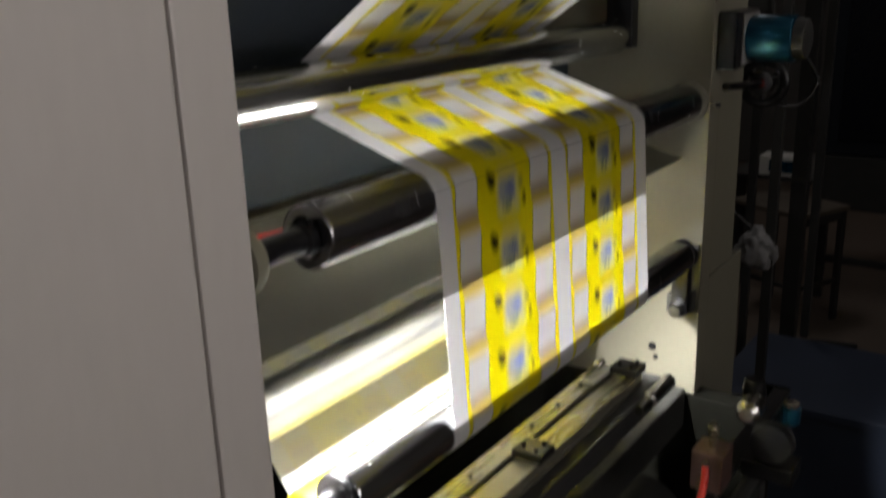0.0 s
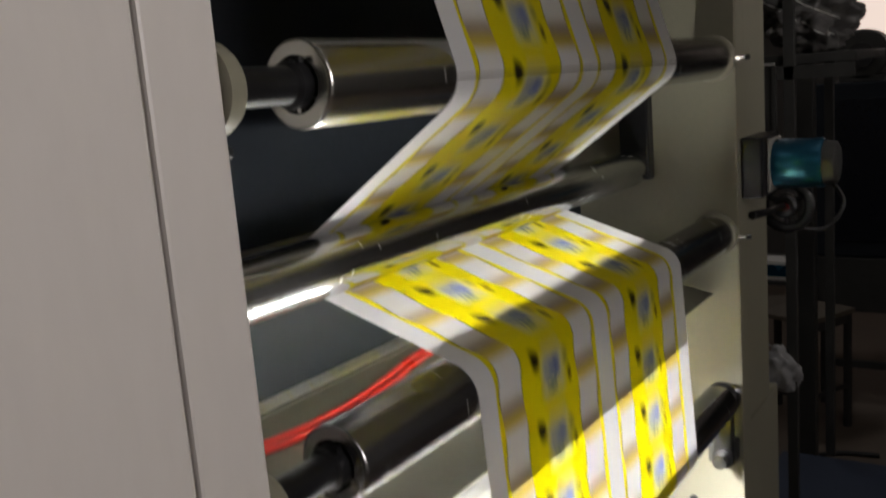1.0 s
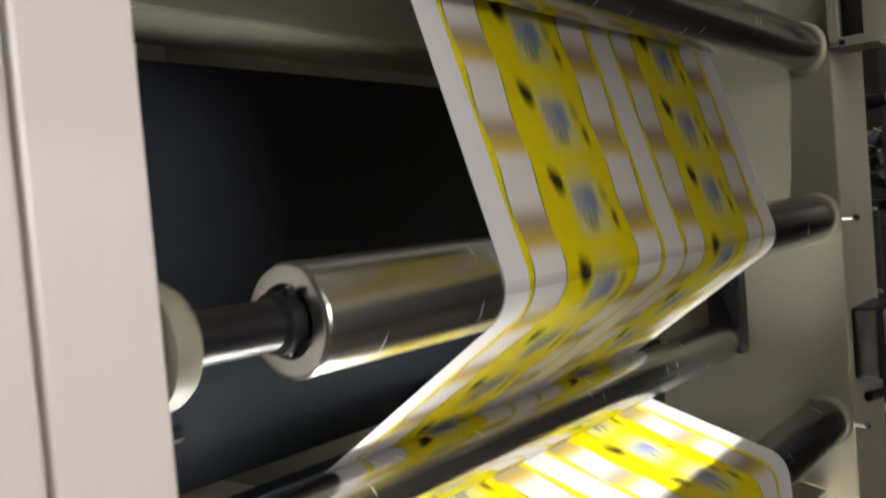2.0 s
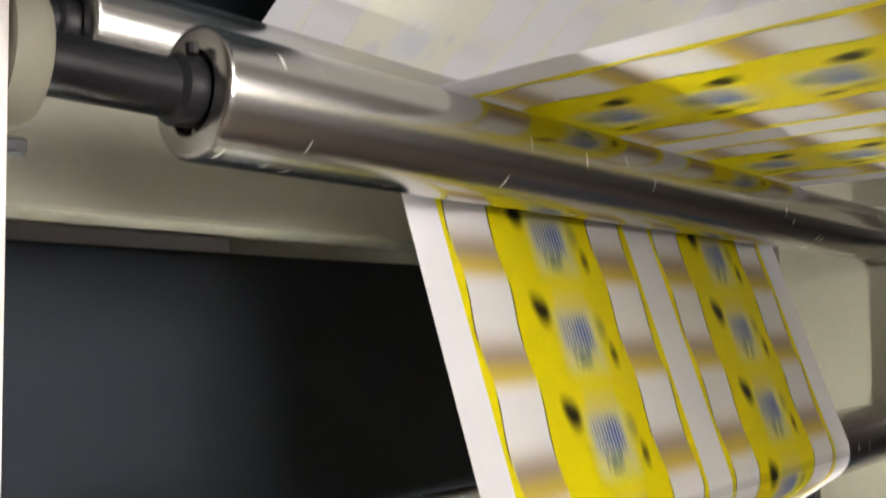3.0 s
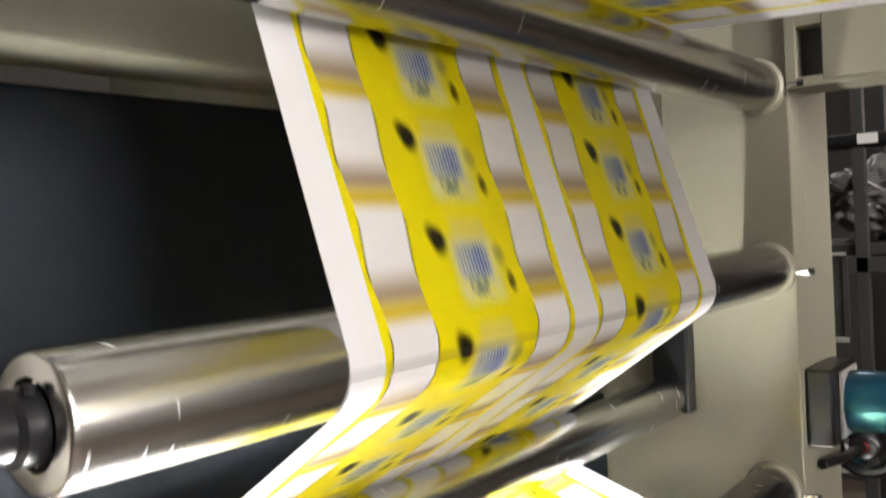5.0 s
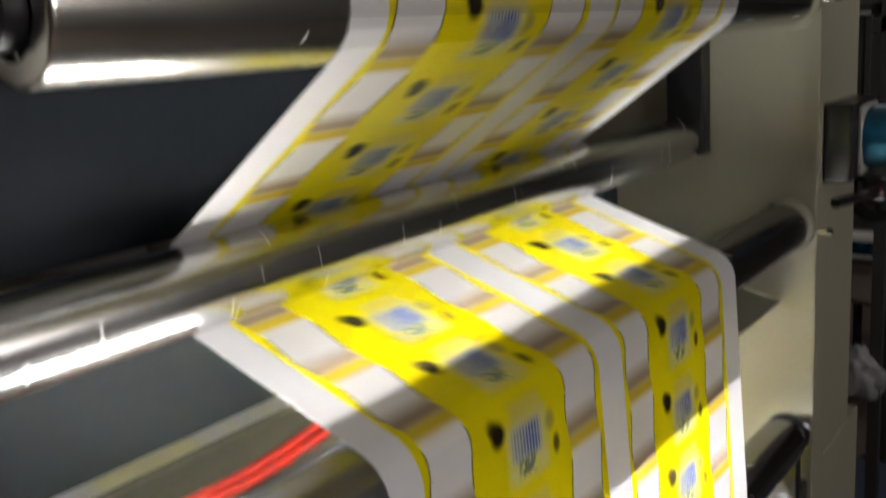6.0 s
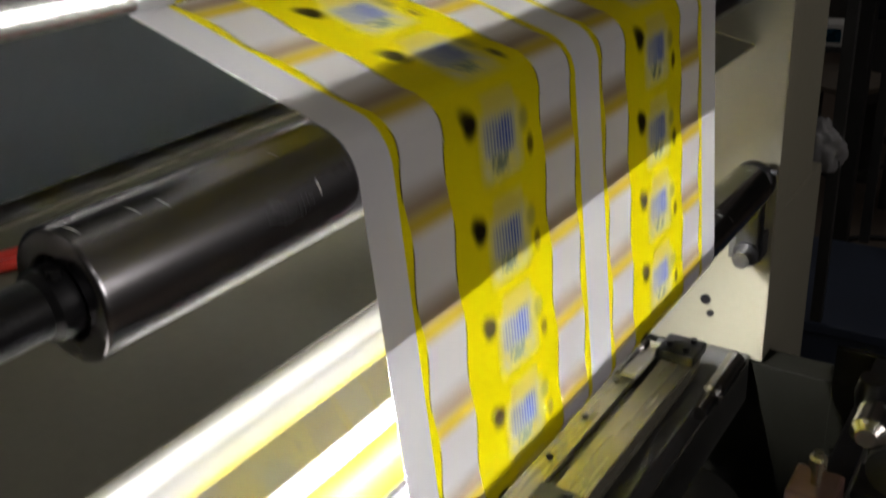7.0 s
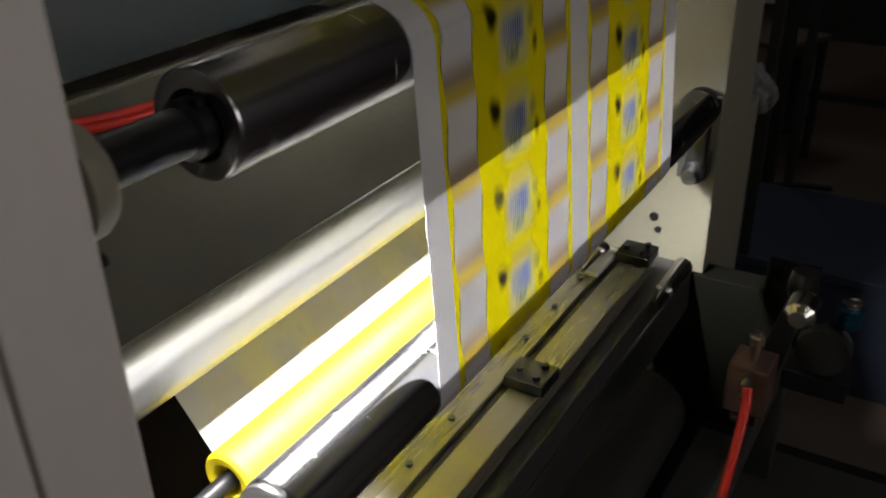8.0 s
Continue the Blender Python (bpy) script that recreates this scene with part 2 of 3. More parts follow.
def lathe(profile, seg=40, smooth=True):
    """Turns (x, r) pairs round the x axis."""
    b = bmesh.new()
    rings = []
    for x, r in profile:
        rings.append([b.verts.new((x, r * math.sin(2 * math.pi * k / seg), r * math.cos(2 * math.pi * k / seg))) for k in range(seg)])
    for p, q in zip(rings, rings[1:]):
        for k in range(seg):
            f = b.faces.new((p[k], p[(k + 1) % seg], q[(k + 1) % seg], q[k]))
            f.smooth = smooth
    for ring, flip in ((rings[0], True), (rings[-1], False)):
        f = b.faces.new(ring if not flip else ring[::-1])
    bmesh.ops.recalc_face_normals(b, faces=b.faces[:])
    return b


def hard(ob, deg=35):
    me = ob.data
    me.set_sharp_from_angle(angle=radians(deg))
    return ob


def tube(points, radius, seg=10, cyclic=False):
    """A round hose along smoothed points."""
    pts = [Vector(p) for p in points]
    path = []
    for i in range(len(pts) - 1):
        p0, p1, p2, p3 = pts[max(i - 1, 0)], pts[i], pts[i + 1], pts[min(i + 2, len(pts) - 1)]
        for k in range(8):
            t = k / 8
            path.append(0.5 * (2 * p1 + (p2 - p0) * t + (2 * p0 - 5 * p1 + 4 * p2 - p3) * t * t + (3 * p1 - p0 - 3 * p2 + p3) * t ** 3))
    path.append(pts[-1])
    b = bmesh.new()
    rings = []
    side = Vector((0, 0, 1))
    for i, p in enumerate(path):
        d = (path[min(i + 1, len(path) - 1)] - path[max(i - 1, 0)]).normalized()
        side = (side - d * side.dot(d))
        side = side.normalized() if side.length > 1e-4 else d.orthogonal().normalized()
        up = d.cross(side)
        rings.append([b.verts.new(p + radius * (side * math.cos(2 * math.pi * k / seg) + up * math.sin(2 * math.pi * k / seg))) for k in range(seg)])
    for p, q in zip(rings, rings[1:]):
        for k in range(seg):
            b.faces.new((p[k], p[(k + 1) % seg], q[(k + 1) % seg], q[k])).smooth = True
    b.faces.new(rings[0][::-1])
    b.faces.new(rings[-1])
    bmesh.ops.recalc_face_normals(b, faces=b.faces[:])
    return b


# ---- the machine's side plates and covers ----
def structure(name, bm, mat, label, category):
    ob = new(name, mesh_of(bm, name, mat))
    return tagged(ob, label, category, kind="structure")


far = thing("far_side_frame", "thick cream painted steel side frame of the press", "machine frame", kind="structure")
part("plate", box(0.0, 0.055, -0.0385, 1.6, 0.408, 2.3, 0.003), CREAM, far)
part("column", box(0.0585, 0.215, -0.036, 0.30, 0.6605, 2.3, 0.004), CREAM, far)
part("lower_column", box(0.0585, 0.285, -0.036, 0.30, -0.45, 0.66, 0.004), CREAM, far)
# lower plate, its shadow carried by the near-black colour
part("foot_plate", box(0.0, 0.055, -0.194, 1.6, -0.45, 0.404, 0.003), FOOT_SHADE, far, "olive lower plate coloured near black for shade")
near = thing("near_side_frame", "cream grey steel side frame with a large flush cover", "machine frame", kind="structure")
part("plate", box(-1.2645, -1.2023, -0.0255, 1.6, -0.45, 2.3, 0.003), DOOR, near)
part("cover", box(-2.6, -1.267, -0.0245, 0.6, -0.45, 2.3, 0.003), DOOR, near, "flat warm grey sheet metal cover")

# cross panels between the plates
panel = thing("dryer_hood", "dark blue grey painted dryer hood behind the rollers", "machine panel", kind="structure")
part("front_sheet", box(-1.2015, -0.001, 0.334, 0.372, 1.16, 1.577, 0.003), NAVY, panel)
part("lower_sheet", box(-1.2015, -0.001, 0.270, 0.298, 0.993, 1.156, 0.003), DUSK, panel, "slate blue lower sheet of the hood")
# beam and ledge: khaki cream, darkened for the shade behind the top roller
part("cross_beam", box(-1.2015, -0.001, 0.148, 0.19, 1.570, 1.654, 0.004), SHADED_CREAM, panel, "olive cream painted cross beam")
part("ledge", box(-1.2015, -0.001, 0.191, 0.333, 1.59, 1.635, 0.004), SHADED_CREAM, panel, "olive cream painted ledge")
part("top_sheet", box(-1.2015, -0.001, 0.334, 0.372, 1.60, 2.3, 0.003), NAVY, panel)
channel = thing("dryer_channel", "slate blue ribbed drying channel over the rising film", "dryer")
tilt = Matrix.Translation((0, *TOP)) @ Matrix.Rotation(math.atan2(-RISE[1], -RISE[0]), 4, "X")
part("back_sheet", box(-1.19, -0.13, -0.95, 0.13, 0.125, 0.14, 0.002), NAVY, channel, m=tilt)
for k, sy in enumerate((-0.02, -0.12, -0.23, -0.35, -0.47, -0.60)):
    part("rib", box(-1.19, -0.13, sy - 0.055, sy, 0.098 - 0.012 * (k % 2), 0.1245, 0.004), TEAL, channel, m=tilt)
part("side_rail", box(-0.128, -0.095, -0.95, 0.10, 0.07, 0.14, 0.003), TEAL, channel, m=tilt)

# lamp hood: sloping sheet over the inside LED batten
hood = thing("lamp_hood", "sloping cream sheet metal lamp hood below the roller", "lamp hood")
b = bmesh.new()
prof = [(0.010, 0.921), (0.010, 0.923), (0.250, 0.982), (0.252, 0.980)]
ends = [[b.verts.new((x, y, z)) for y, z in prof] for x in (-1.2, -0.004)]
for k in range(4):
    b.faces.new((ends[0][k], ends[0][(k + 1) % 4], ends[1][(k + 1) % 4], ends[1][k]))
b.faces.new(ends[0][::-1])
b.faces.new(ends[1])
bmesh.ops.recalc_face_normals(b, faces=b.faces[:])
# the sheet is cream; its dimness comes from the darkened material
part("sheet", b, SHADED_CREAM, hood)
part("back_flange", box(-1.2, -0.004, 0.2525, 0.259, 0.965, 0.985, 0.001), SHADED_CREAM, hood)
for nm, y, z, flip in (("led_batten", 0.108, 0.929, 1), ("led_batten", 0.055, 1.000, -1)):
    bat = thing(nm, "slim aluminium LED batten with a lit white diffuser", "lamp", group="led battens")
    part("housing", box(-1.09 if flip > 0 else -1.03, -0.39 if flip > 0 else -0.205, y - 0.009, y + 0.009, min(z, z + 0.010 * flip), max(z, z + 0.010 * flip), 0.002), WHITEPL, bat)
    part("diffuser", box(-1.088 if flip > 0 else -1.028, -0.392 if flip > 0 else -0.207, y - 0.007, y + 0.007, z - 0.002 * flip if flip > 0 else z + 0.0, z if flip > 0 else z + 0.002, 0), LED, bat)
    for x in (-0.62, -0.44):
        part("bracket", box(x - 0.008, x + 0.008, y - 0.003, y + 0.003, z + (0.0102 if flip > 0 else -0.0655), z + (0.0165 if flip > 0 else -0.0102), 0.0), BLACK, bat)


# ---- rollers ----
ROLLERS = []


def roller(c, mat, label, x0=X_END, x1=-0.022, r=R, shaft=True, sense=1, flange=True):
    y, z = c
    ob = thing("guide_roller", label, "roller", pose(0, y, z), group="guide rollers")
    ch = 0.0042
    sh = hard(part("shell", lathe([(x0 + 0.016, 0.0166), (x0 + 0.016, 0.0222), (x0 + 0.0008, 0.0224), (x0, 0.0232), (x0, r - ch), (x0 + 0.12 * ch, r - 0.5 * ch), (x0 + 0.5 * ch, r - 0.12 * ch), (x0 + ch, r), (x1 - ch, r), (x1, r - ch), (x1, 0.02)], 56), mat, ob))
    # bearing seat and collar at the open end
    hard(part("bearing", lathe([(x0 + 0.006, 0.0156), (x0 + 0.006, 0.0186), (x0 + 0.0075, 0.0195), (x0 + 0.0075, 0.0206), (x0 + 0.006, 0.0211), (x0 + 0.006, 0.0218), (x0 + 0.0155, 0.0219), (x0 + 0.0155, 0.0156)], 36), IRON, ob, "dark ball bearing set in the roller end"))
    for k in range(6):
        a = k * math.pi / 3 + 0.6
        hard(part("screw", lathe([(x0 + 0.0030, 0.0018), (x0 + 0.0058, 0.0022)], 10), STEEL, ob, m=pose(0, 0.0198 * math.cos(a), 0.0198 * math.sin(a))))
    if shaft:
        hard(part("shaft", lathe([(-1.2015, 0.0152), (x0 + 0.0150, 0.0152)], 28), BLACK, ob))
        hard(part("collar", lathe([(x0 - 0.013, 0.0155), (x0 - 0.011, 0.0178), (x0 - 0.010, 0.0188), (x0 + 0.001, 0.0188), (x0 + 0.0018, 0.0178), (x0 + 0.0018, 0.0155)], 28), BLACK, ob))
        hard(part("set_screw", lathe([(0, 0.003), (0.005, 0.0036)], 10), BLACK, ob, m=pose(x0 - 0.006, -0.012, 0.0160, 0, -90, 0)))
    if flange:
        hard(part("flange", lathe([(-0.020, 0.010), (-0.020, 0.037), (-0.016, 0.0405), (-0.0005, 0.0405)], 40), CREAM, ob))
    ROLLERS.append((sh, r, sense))
    return ob


TURNED = "bright turned aluminium guide roller on a black shaft"
roller(A, ROLLER, TURNED, sense=-1)
roller(B, ROLLER, TURNED, sense=1)
roller(C, DARKROLL, "grey anodised aluminium guide roller on a black shaft", sense=1)
roller(D, DRUM, "polished chrome roller behind the film web", x0=-1.11, x1=-0.032, r=R_LOW, sense=-1, flange=False)
foot_roller = roller(E, MIRROR, "polished chrome roller at the foot of the film", x1=-0.07, r=R_LOW, sense=1, flange=False)
hard(part("end_cap", lathe([(X_END - 0.006, 0.0208), (X_END - 0.006, 0.0285), (X_END - 0.004, 0.0310), (X_END - 0.0004, 0.0312), (X_END - 0.0004, 0.0208)], 36), BLACK, foot_roller, "black end cap"))
roller(H, SATIN, "polished chrome roller under the lamp hood", r=0.042, sense=-1, flange=False)
roller(TOP, ROLLER, "bright steel roller behind the top roller", x0=-1.082, r=0.039, sense=1)
roller((0.52, 0.86), ROLLER, "bright steel roller at the back of the unit", sense=-1)
g_roll = thing("rubber_roller", "yellow rubber covered nip roller", "roller", pose(0, *G))
hard(part("cover", lathe([(-0.915, 0.019), (-0.944, 0.020), (-0.945, 0.022), (-0.945, 0.030), (-0.942, 0.0335), (-0.936, 0.0345), (-0.05, 0.0345), (-0.045, 0.018)], 44), YELLOW_RUBBER, g_roll))
hard(part("core", lathe([(-1.2015, 0.010), (-0.9155, 0.010)], 20), BLACK, g_roll))

# bearing caps on the near plate
for c in (A, B, C, TOP):
    cap = thing("bearing_cap", "cream painted round bearing cap on the side frame", "bearing cap", pose(-1.2015, *c), group="bearing caps")
    hard(part("body", lathe([(0.0, 0.034), (0.012, 0.034), (0.017, 0.031), (0.019, 0.024), (0.019, 0.0160)], 40), CREAM, cap))
    hard(part("grub_screw", lathe([(0.0, 0.002), (0.0, 0.0045), (0.012, 0.0045), (0.012, 0.002)], 6), BLACK, cap, m=pose(0, -0.012, -0.044)))

# fasteners on the far plate
for c, dy, dz in ((A, 0.012, -0.030), (B, 0.016, 0.029), (C, 0.014, 0.030)):
    sc = thing("flange_screw", "small black socket screw in the roller flange", "screw", pose(-0.0235, c[0] + dy, c[1] + dz), group="flange screws")
    hard(part("head", lathe([(0, 0.0045), (0.0033, 0.005)], 14), BLACK, sc))
    hole = thing("shaft_end", "black shaft end in the roller flange", "shaft", pose(-0.027, c[0] - 0.004, c[1] + 0.002), group="shaft ends")
    hard(part("stub", lathe([(0, 0.007), (0.006, 0.0095)], 20), BLACK, hole))
    bolt = thing("set_bolt", "bright set bolt beside the roller flange", "bolt", pose(-0.012, c[0] - 0.055, c[1] - 0.002, 0, 0, 90), group="set bolts")
    hard(part("head", lathe([(-0.012, 0.0045), (-0.004, 0.0050)], 6), BLACK, bolt))
    hard(part("stem", lathe([(-0.004, 0.003), (0.012, 0.003)], 12), STEEL, bolt))
br = thing("roller_bracket", "black steel bracket holding the chrome roller", "bracket")
part("arm", box(-0.030, -0.001, 0.115, 0.172, 1.140, 1.315, 0.004), BLACK, br)
part("cap", box(-0.040, -0.031, 0.130, 0.170, 1.142, 1.182, 0.003), BLACK, br)


# ---- the foot of the unit: swing arm, slitter bar, clamps ----
arm = thing("swing_arm", "dark cast swing arm carrying the lower roller", "arm")
b = bmesh.new()
for k, (y, z, r) in enumerate(((E[0], E[1], 0.031), (-0.017, 0.625, 0.020))):
    join(b, lathe([(-0.066, r * 0.9), (-0.064, r), (-0.044, r), (-0.042, r * 0.9)], 28))
    bmesh.ops.translate(b, verts=b.verts[-28 * 4:], vec=(0, y, z))
part("casting", box(-0.063, -0.045, -0.036, 0.000, 0.627, 0.740, 0.004, b), BLACK, arm)
hard(part("pivot_bolt", lathe([(-0.058, 0.004), (-0.058, 0.0125), (-0.037, 0.0135)], 18), STEEL, arm, "bright pivot bolt", pose(-0.03, -0.017, 0.625)))
hard(part("stop_pin", lathe([(0, 0.004), (0.018, 0.004)], 12), BLACK, arm, m=pose(-0.05, -0.031, 0.755, 0, 0, -90)))
part("link", box(-0.044, -0.001, -0.032, 0.016, 0.605, 0.645, 0.003), IRON, arm)
for z, y, r in ((0.502, 0.060, 0.0085), (0.478, 0.051, 0.006)):
    hp = thing("plug_hole", "dark round hole in the cream side plate", "hole", pose(-0.0035, y, z), group="plate holes")
    hard(part("rim", lathe([(0, r), (0.003, r)], 20), BLACK, hp))

bar = thing("slitter_bar", "worn olive aluminium rail with black clamps", "rail", pose(0, -0.002, 0.022))
part("rail_back", box(-1.19, -0.262, 0.030, 0.066, 0.515, 0.541, 0.002), ALLOY, bar)
part("rail_groove", box(-1.19, -0.262, 0.016, 0.0298, 0.515, 0.532, 0.0), IRON, bar)
part("rail_front", box(-1.19, -0.262, -0.024, 0.0158, 0.515, 0.543, 0.002), ALLOY, bar)
part("under_beam", box(-1.19, -0.205, -0.048, 0.060, 0.470, 0.513, 0.003), IRON, bar)
for x in (-0.93, -0.84, -0.75, -0.56, -0.47, -0.38):
    hard(part("rail_screw", lathe([(0, 0.004), (0.004, 0.0045)], 10), BLACK, bar, m=pose(x, 0.046, 0.541, 0, -90, 0)))
for x, mt in ((-0.645, BLACK), (-0.285, BLACK)):
    cl = thing("rail_clamp", "black steel clamp block with socket screws on the rail", "clamp", pose(x, -0.002, 0.022), group="rail clamps")
    part("block", box(-0.024, 0.024, -0.030, 0.022, 0.5445, 0.560, 0.002), mt, cl)
    for sx, sy in ((-0.013, -0.016), (0.013, -0.016), (-0.006, 0.010)):
        hard(part("screw", lathe([(0, 0.0042), (0.006, 0.0048)], 12), BLACK, cl, m=pose(sx, sy, 0.560, 0, -90, 0)))
jaw = thing("clamp_jaw", "bright aluminium jaw beside the rail clamp", "clamp", pose(-0.005, -0.002, 0.022))
part("plate", box(-0.365, -0.290, 0.024, 0.052, 0.5445, 0.553, 0.002), WHITEPL, jaw)
hard(part("lever", lathe([(-0.385, 0.004), (-0.325, 0.005), (-0.320, 0.009), (-0.302, 0.009)], 14), STEEL, jaw, m=pose(0, 0.040, 0.5625)))
beam = thing("cross_beam", "dark steel beam under the slitter rail", "beam")
part("body", box(-1.2015, -0.001, -0.02, 0.05, 0.33, 0.42, 0.006), IRON, beam)
drum = thing("print_cylinder", "dark steel cylinder deep in the unit", "roller")
hard(part("body", lathe([(-1.15, 0.03), (-1.15, 0.082), (-1.147, 0.085), (-0.103, 0.085), (-0.10, 0.082), (-0.10, 0.03)], 48), IRON, drum, m=pose(0, 0.02, 0.16)))
for xa, xb in ((-1.2015, -1.151), (-0.099, -0.002)):
    hard(part("journal", lathe([(xa, 0.029), (xb, 0.029)], 28), STEEL, drum, m=pose(0, 0.02, 0.16)))
rod = thing("round_rod", "dark round steel rod along the unit", "rod", pose(0, 0.004, 0.0))
hard(part("body", lathe([(-1.05, 0.013), (-0.05, 0.013)], 24), IRON, rod, m=pose(0, -0.212, 0.327)))
for x in (-0.95, -0.12):
    part("foot", box(x - 0.02, x + 0.02, -0.23, -0.19, 0.1155, 0.315, 0.002), IRON, rod)

stud = thing("label_stud", "short steel stud with a paper label", "stud", pose(-0.006, -0.004, 0.028))
hard(part("body", lathe([(-0.343, 0.010), (-0.30, 0.010), (-0.295, 0.015), (-0.2, 0.015)], 20), STEEL, stud, m=pose(0, -0.052, 0.500)))
for k in range(6):
    part("bar_mark", box(-0.336 + k * 0.007, -0.333 + k * 0.007, -0.0628, -0.0622, 0.496, 0.504), BLACK, stud)
shelf = thing("valve_shelf", "dark steel shelf plate carrying the air valve", "shelf", pose(0, 0, 0.010))
part("plate", box(-0.465, -0.0125, -0.238, -0.206, 0.452, 0.464, 0.002), BLACK, shelf)
part("lug", box(-0.36, -0.30, -0.330, -0.2455, 0.452, 0.482, 0.002), BLACK, shelf)
# arm darkened with the same shade colour
part("arm", box(-0.012, -0.0008, -0.235, -0.150, 0.28, 0.464, 0.002), FOOT_SHADE, shelf)
# filler box added to keep the area under the valve black
unit = thing("dark_filler", "black filler box added for the dark below the rollers", "machine housing")
part("body", box(-1.15, -0.003, -0.62, -0.045, FLOOR, 0.10, 0.008), BLACK, unit)
part("lid", box(-1.10, -0.05, -0.58, -0.08, 0.1005, 0.115, 0.004), IRON, unit)

# pneumatic valve with hose
valve = thing("air_valve", "grey pneumatic valve block with nickel fittings", "valve", pose(-0.434, -0.220, 0.5746))
part("block", box(-0.028, 0.028, -0.026, 0.026, -0.1002, -0.030, 0.004), VALVE, valve)
hard(part("stem", lathe([(-0.030, 0.006), (-0.010, 0.006), (-0.008, 0.0095), (0.004, 0.0095), (0.006, 0.006), (0.012, 0.005)], 16), BRASS, valve, m=pose(0, 0, 0, 0, -90, 0)))
for z in (-0.044, -0.062):
    hard(part("fitting", lathe([(-0.048, 0.004), (-0.040, 0.006), (-0.022, 0.006)], 12), BRASS, valve, m=pose(0, 0, z)))
reg = thing("air_regulator", "round chrome and blue air regulator", "regulator", pose(-0.345, -0.298, 0.5926))
hard(part("bowl", lathe([(-0.018, 0.010), (-0.014, 0.015), (0.012, 0.016), (0.015, 0.010)], 24), BLUE, reg, m=pose(0.015, -0.015, -0.012, 0, -90, 0)))
hard(part("bowl_ring", lathe([(0.0152, 0.012), (0.021, 0.0125), (0.023, 0.008)], 24), STEEL, reg, m=pose(0.015, -0.015, -0.012, 0, -90, 0)))
hard(part("gauge", lathe([(-0.012, 0.020), (-0.010, 0.034), (0.010, 0.034), (0.012, 0.036)], 28), RUBBER, reg, m=pose(0.0, 0.008, -0.064)))
hard(part("body", lathe([(-0.03, 0.012), (-0.02, 0.02), (0.02, 0.02), (0.03, 0.012)], 20), STEEL, reg, m=pose(-0.02, 0.04, 0.0)))
hard(part("knob", lathe([(-0.02, 0.018), (0.0, 0.02), (0.02, 0.016)], 18), BLACK, reg, m=pose(0.03, 0.05, 0.01, 0, -90, 0)))
hose = thing("air_hose", "red polyurethane air hose hanging from the valve", "hose", pose(-0.009, 0.002, 0.028))
part("run", tube([(-0.475, -0.228, 0.505), (-0.492, -0.232, 0.478), (-0.545, -0.232, 0.41), (-0.61, -0.225, 0.30), (-0.66, -0.20, 0.15), (-0.67, -0.18, 0.09)], 0.0062), RED, hose)
for dy in (0.0, 0.0115):
    hs = thing("air_hose", "red air hose lying on the lamp hood behind the roller", "hose", group="red hoses")
    part("run", tube([(x, y - 0.019 + dy, 0.923 + 0.2458 * (y - 0.019 + dy - 0.010) + 0.0052) for x, y in ((-1.045, 0.228), (-0.97, 0.212), (-0.86, 0.206), (-0.76, 0.216), (-0.65, 0.232), (-0.4, 0.238), (-0.2, 0.235))], 0.0046), RED, hs)
pf = thing("push_fitting", "black push-in fitting with a blue ring", "fitting", pose(-1.062, 0.215, 0.989))
hard(part("body", lathe([(-0.030, 0.010), (-0.024, 0.013), (0.010, 0.013), (0.012, 0.009)], 18), BLACK, pf))
hard(part("ring", lathe([(0.0125, 0.009), (0.016, 0.009)], 18), BLUE, pf))


# ---- beside the far frame ----
motor = thing("servo_motor", "blue anodised register motor on a grey mount", "motor", pose(-0.037, 0.001, 0.013))
part("mount", box(0.055, 0.19, -0.078, -0.041, 1.085, 1.195, 0.004), BLACK, motor)
part("face", box(0.083, 0.177, -0.0838, -0.0785, 1.092, 1.188, 0.002), ZINC, motor)
hard(part("body", lathe([(0, 0.043), (0.003, 0.045), (0.082, 0.045), (0.085, 0.043)], 36), BLUE, motor, m=pose(0.13, -0.084, 1.14, 0, 0, -90)))
hard(part("end_cap", lathe([(0.0855, 0.040), (0.105, 0.038), (0.109, 0.03)], 36), IRON, motor, m=pose(0.13, -0.084, 1.14, 0, 0, -90)))
lev = thing("hand_wheel", "black hand wheel with a dark red hub on a crank", "hand wheel", pose(0.27, -0.062, 1.047))
part("rim", tube([(0.0, 0.046 * math.cos(a), 0.046 * math.sin(a)) for a in np.linspace(0, 2 * math.pi, 13)], 0.011), BLACK, lev)
hard(part("boss", lathe([(-0.020, 0.020), (-0.016, 0.024), (0.004, 0.026), (0.006, 0.020)], 24), BLACK, lev))
hard(part("hub", lathe([(-0.026, 0.007), (-0.0205, 0.009)], 20), MAROON, lev, "dark red hub cap"))
for k in range(3):
    part("spoke", tube([(0, 0.02 * math.cos(k * 2.094 + 0.5), 0.02 * math.sin(k * 2.094 + 0.5)), (0, 0.044 * math.cos(k * 2.094 + 0.5), 0.044 * math.sin(k * 2.094 + 0.5))], 0.006), BLACK, lev)
part("crank", tube([(-0.20, 0.018, 0.012), (-0.14, 0.006, 0.008), (-0.07, 0.004, 0.004), (0.0, 0.0, 0.0)], 0.0075), BLACK, lev)
part("cable", tube([(0.0, -0.02, -0.045), (0.03, -0.07, -0.05), (0.05, -0.10, 0.0), (0.06, -0.07, 0.05)], 0.0045), RUBBER, lev)

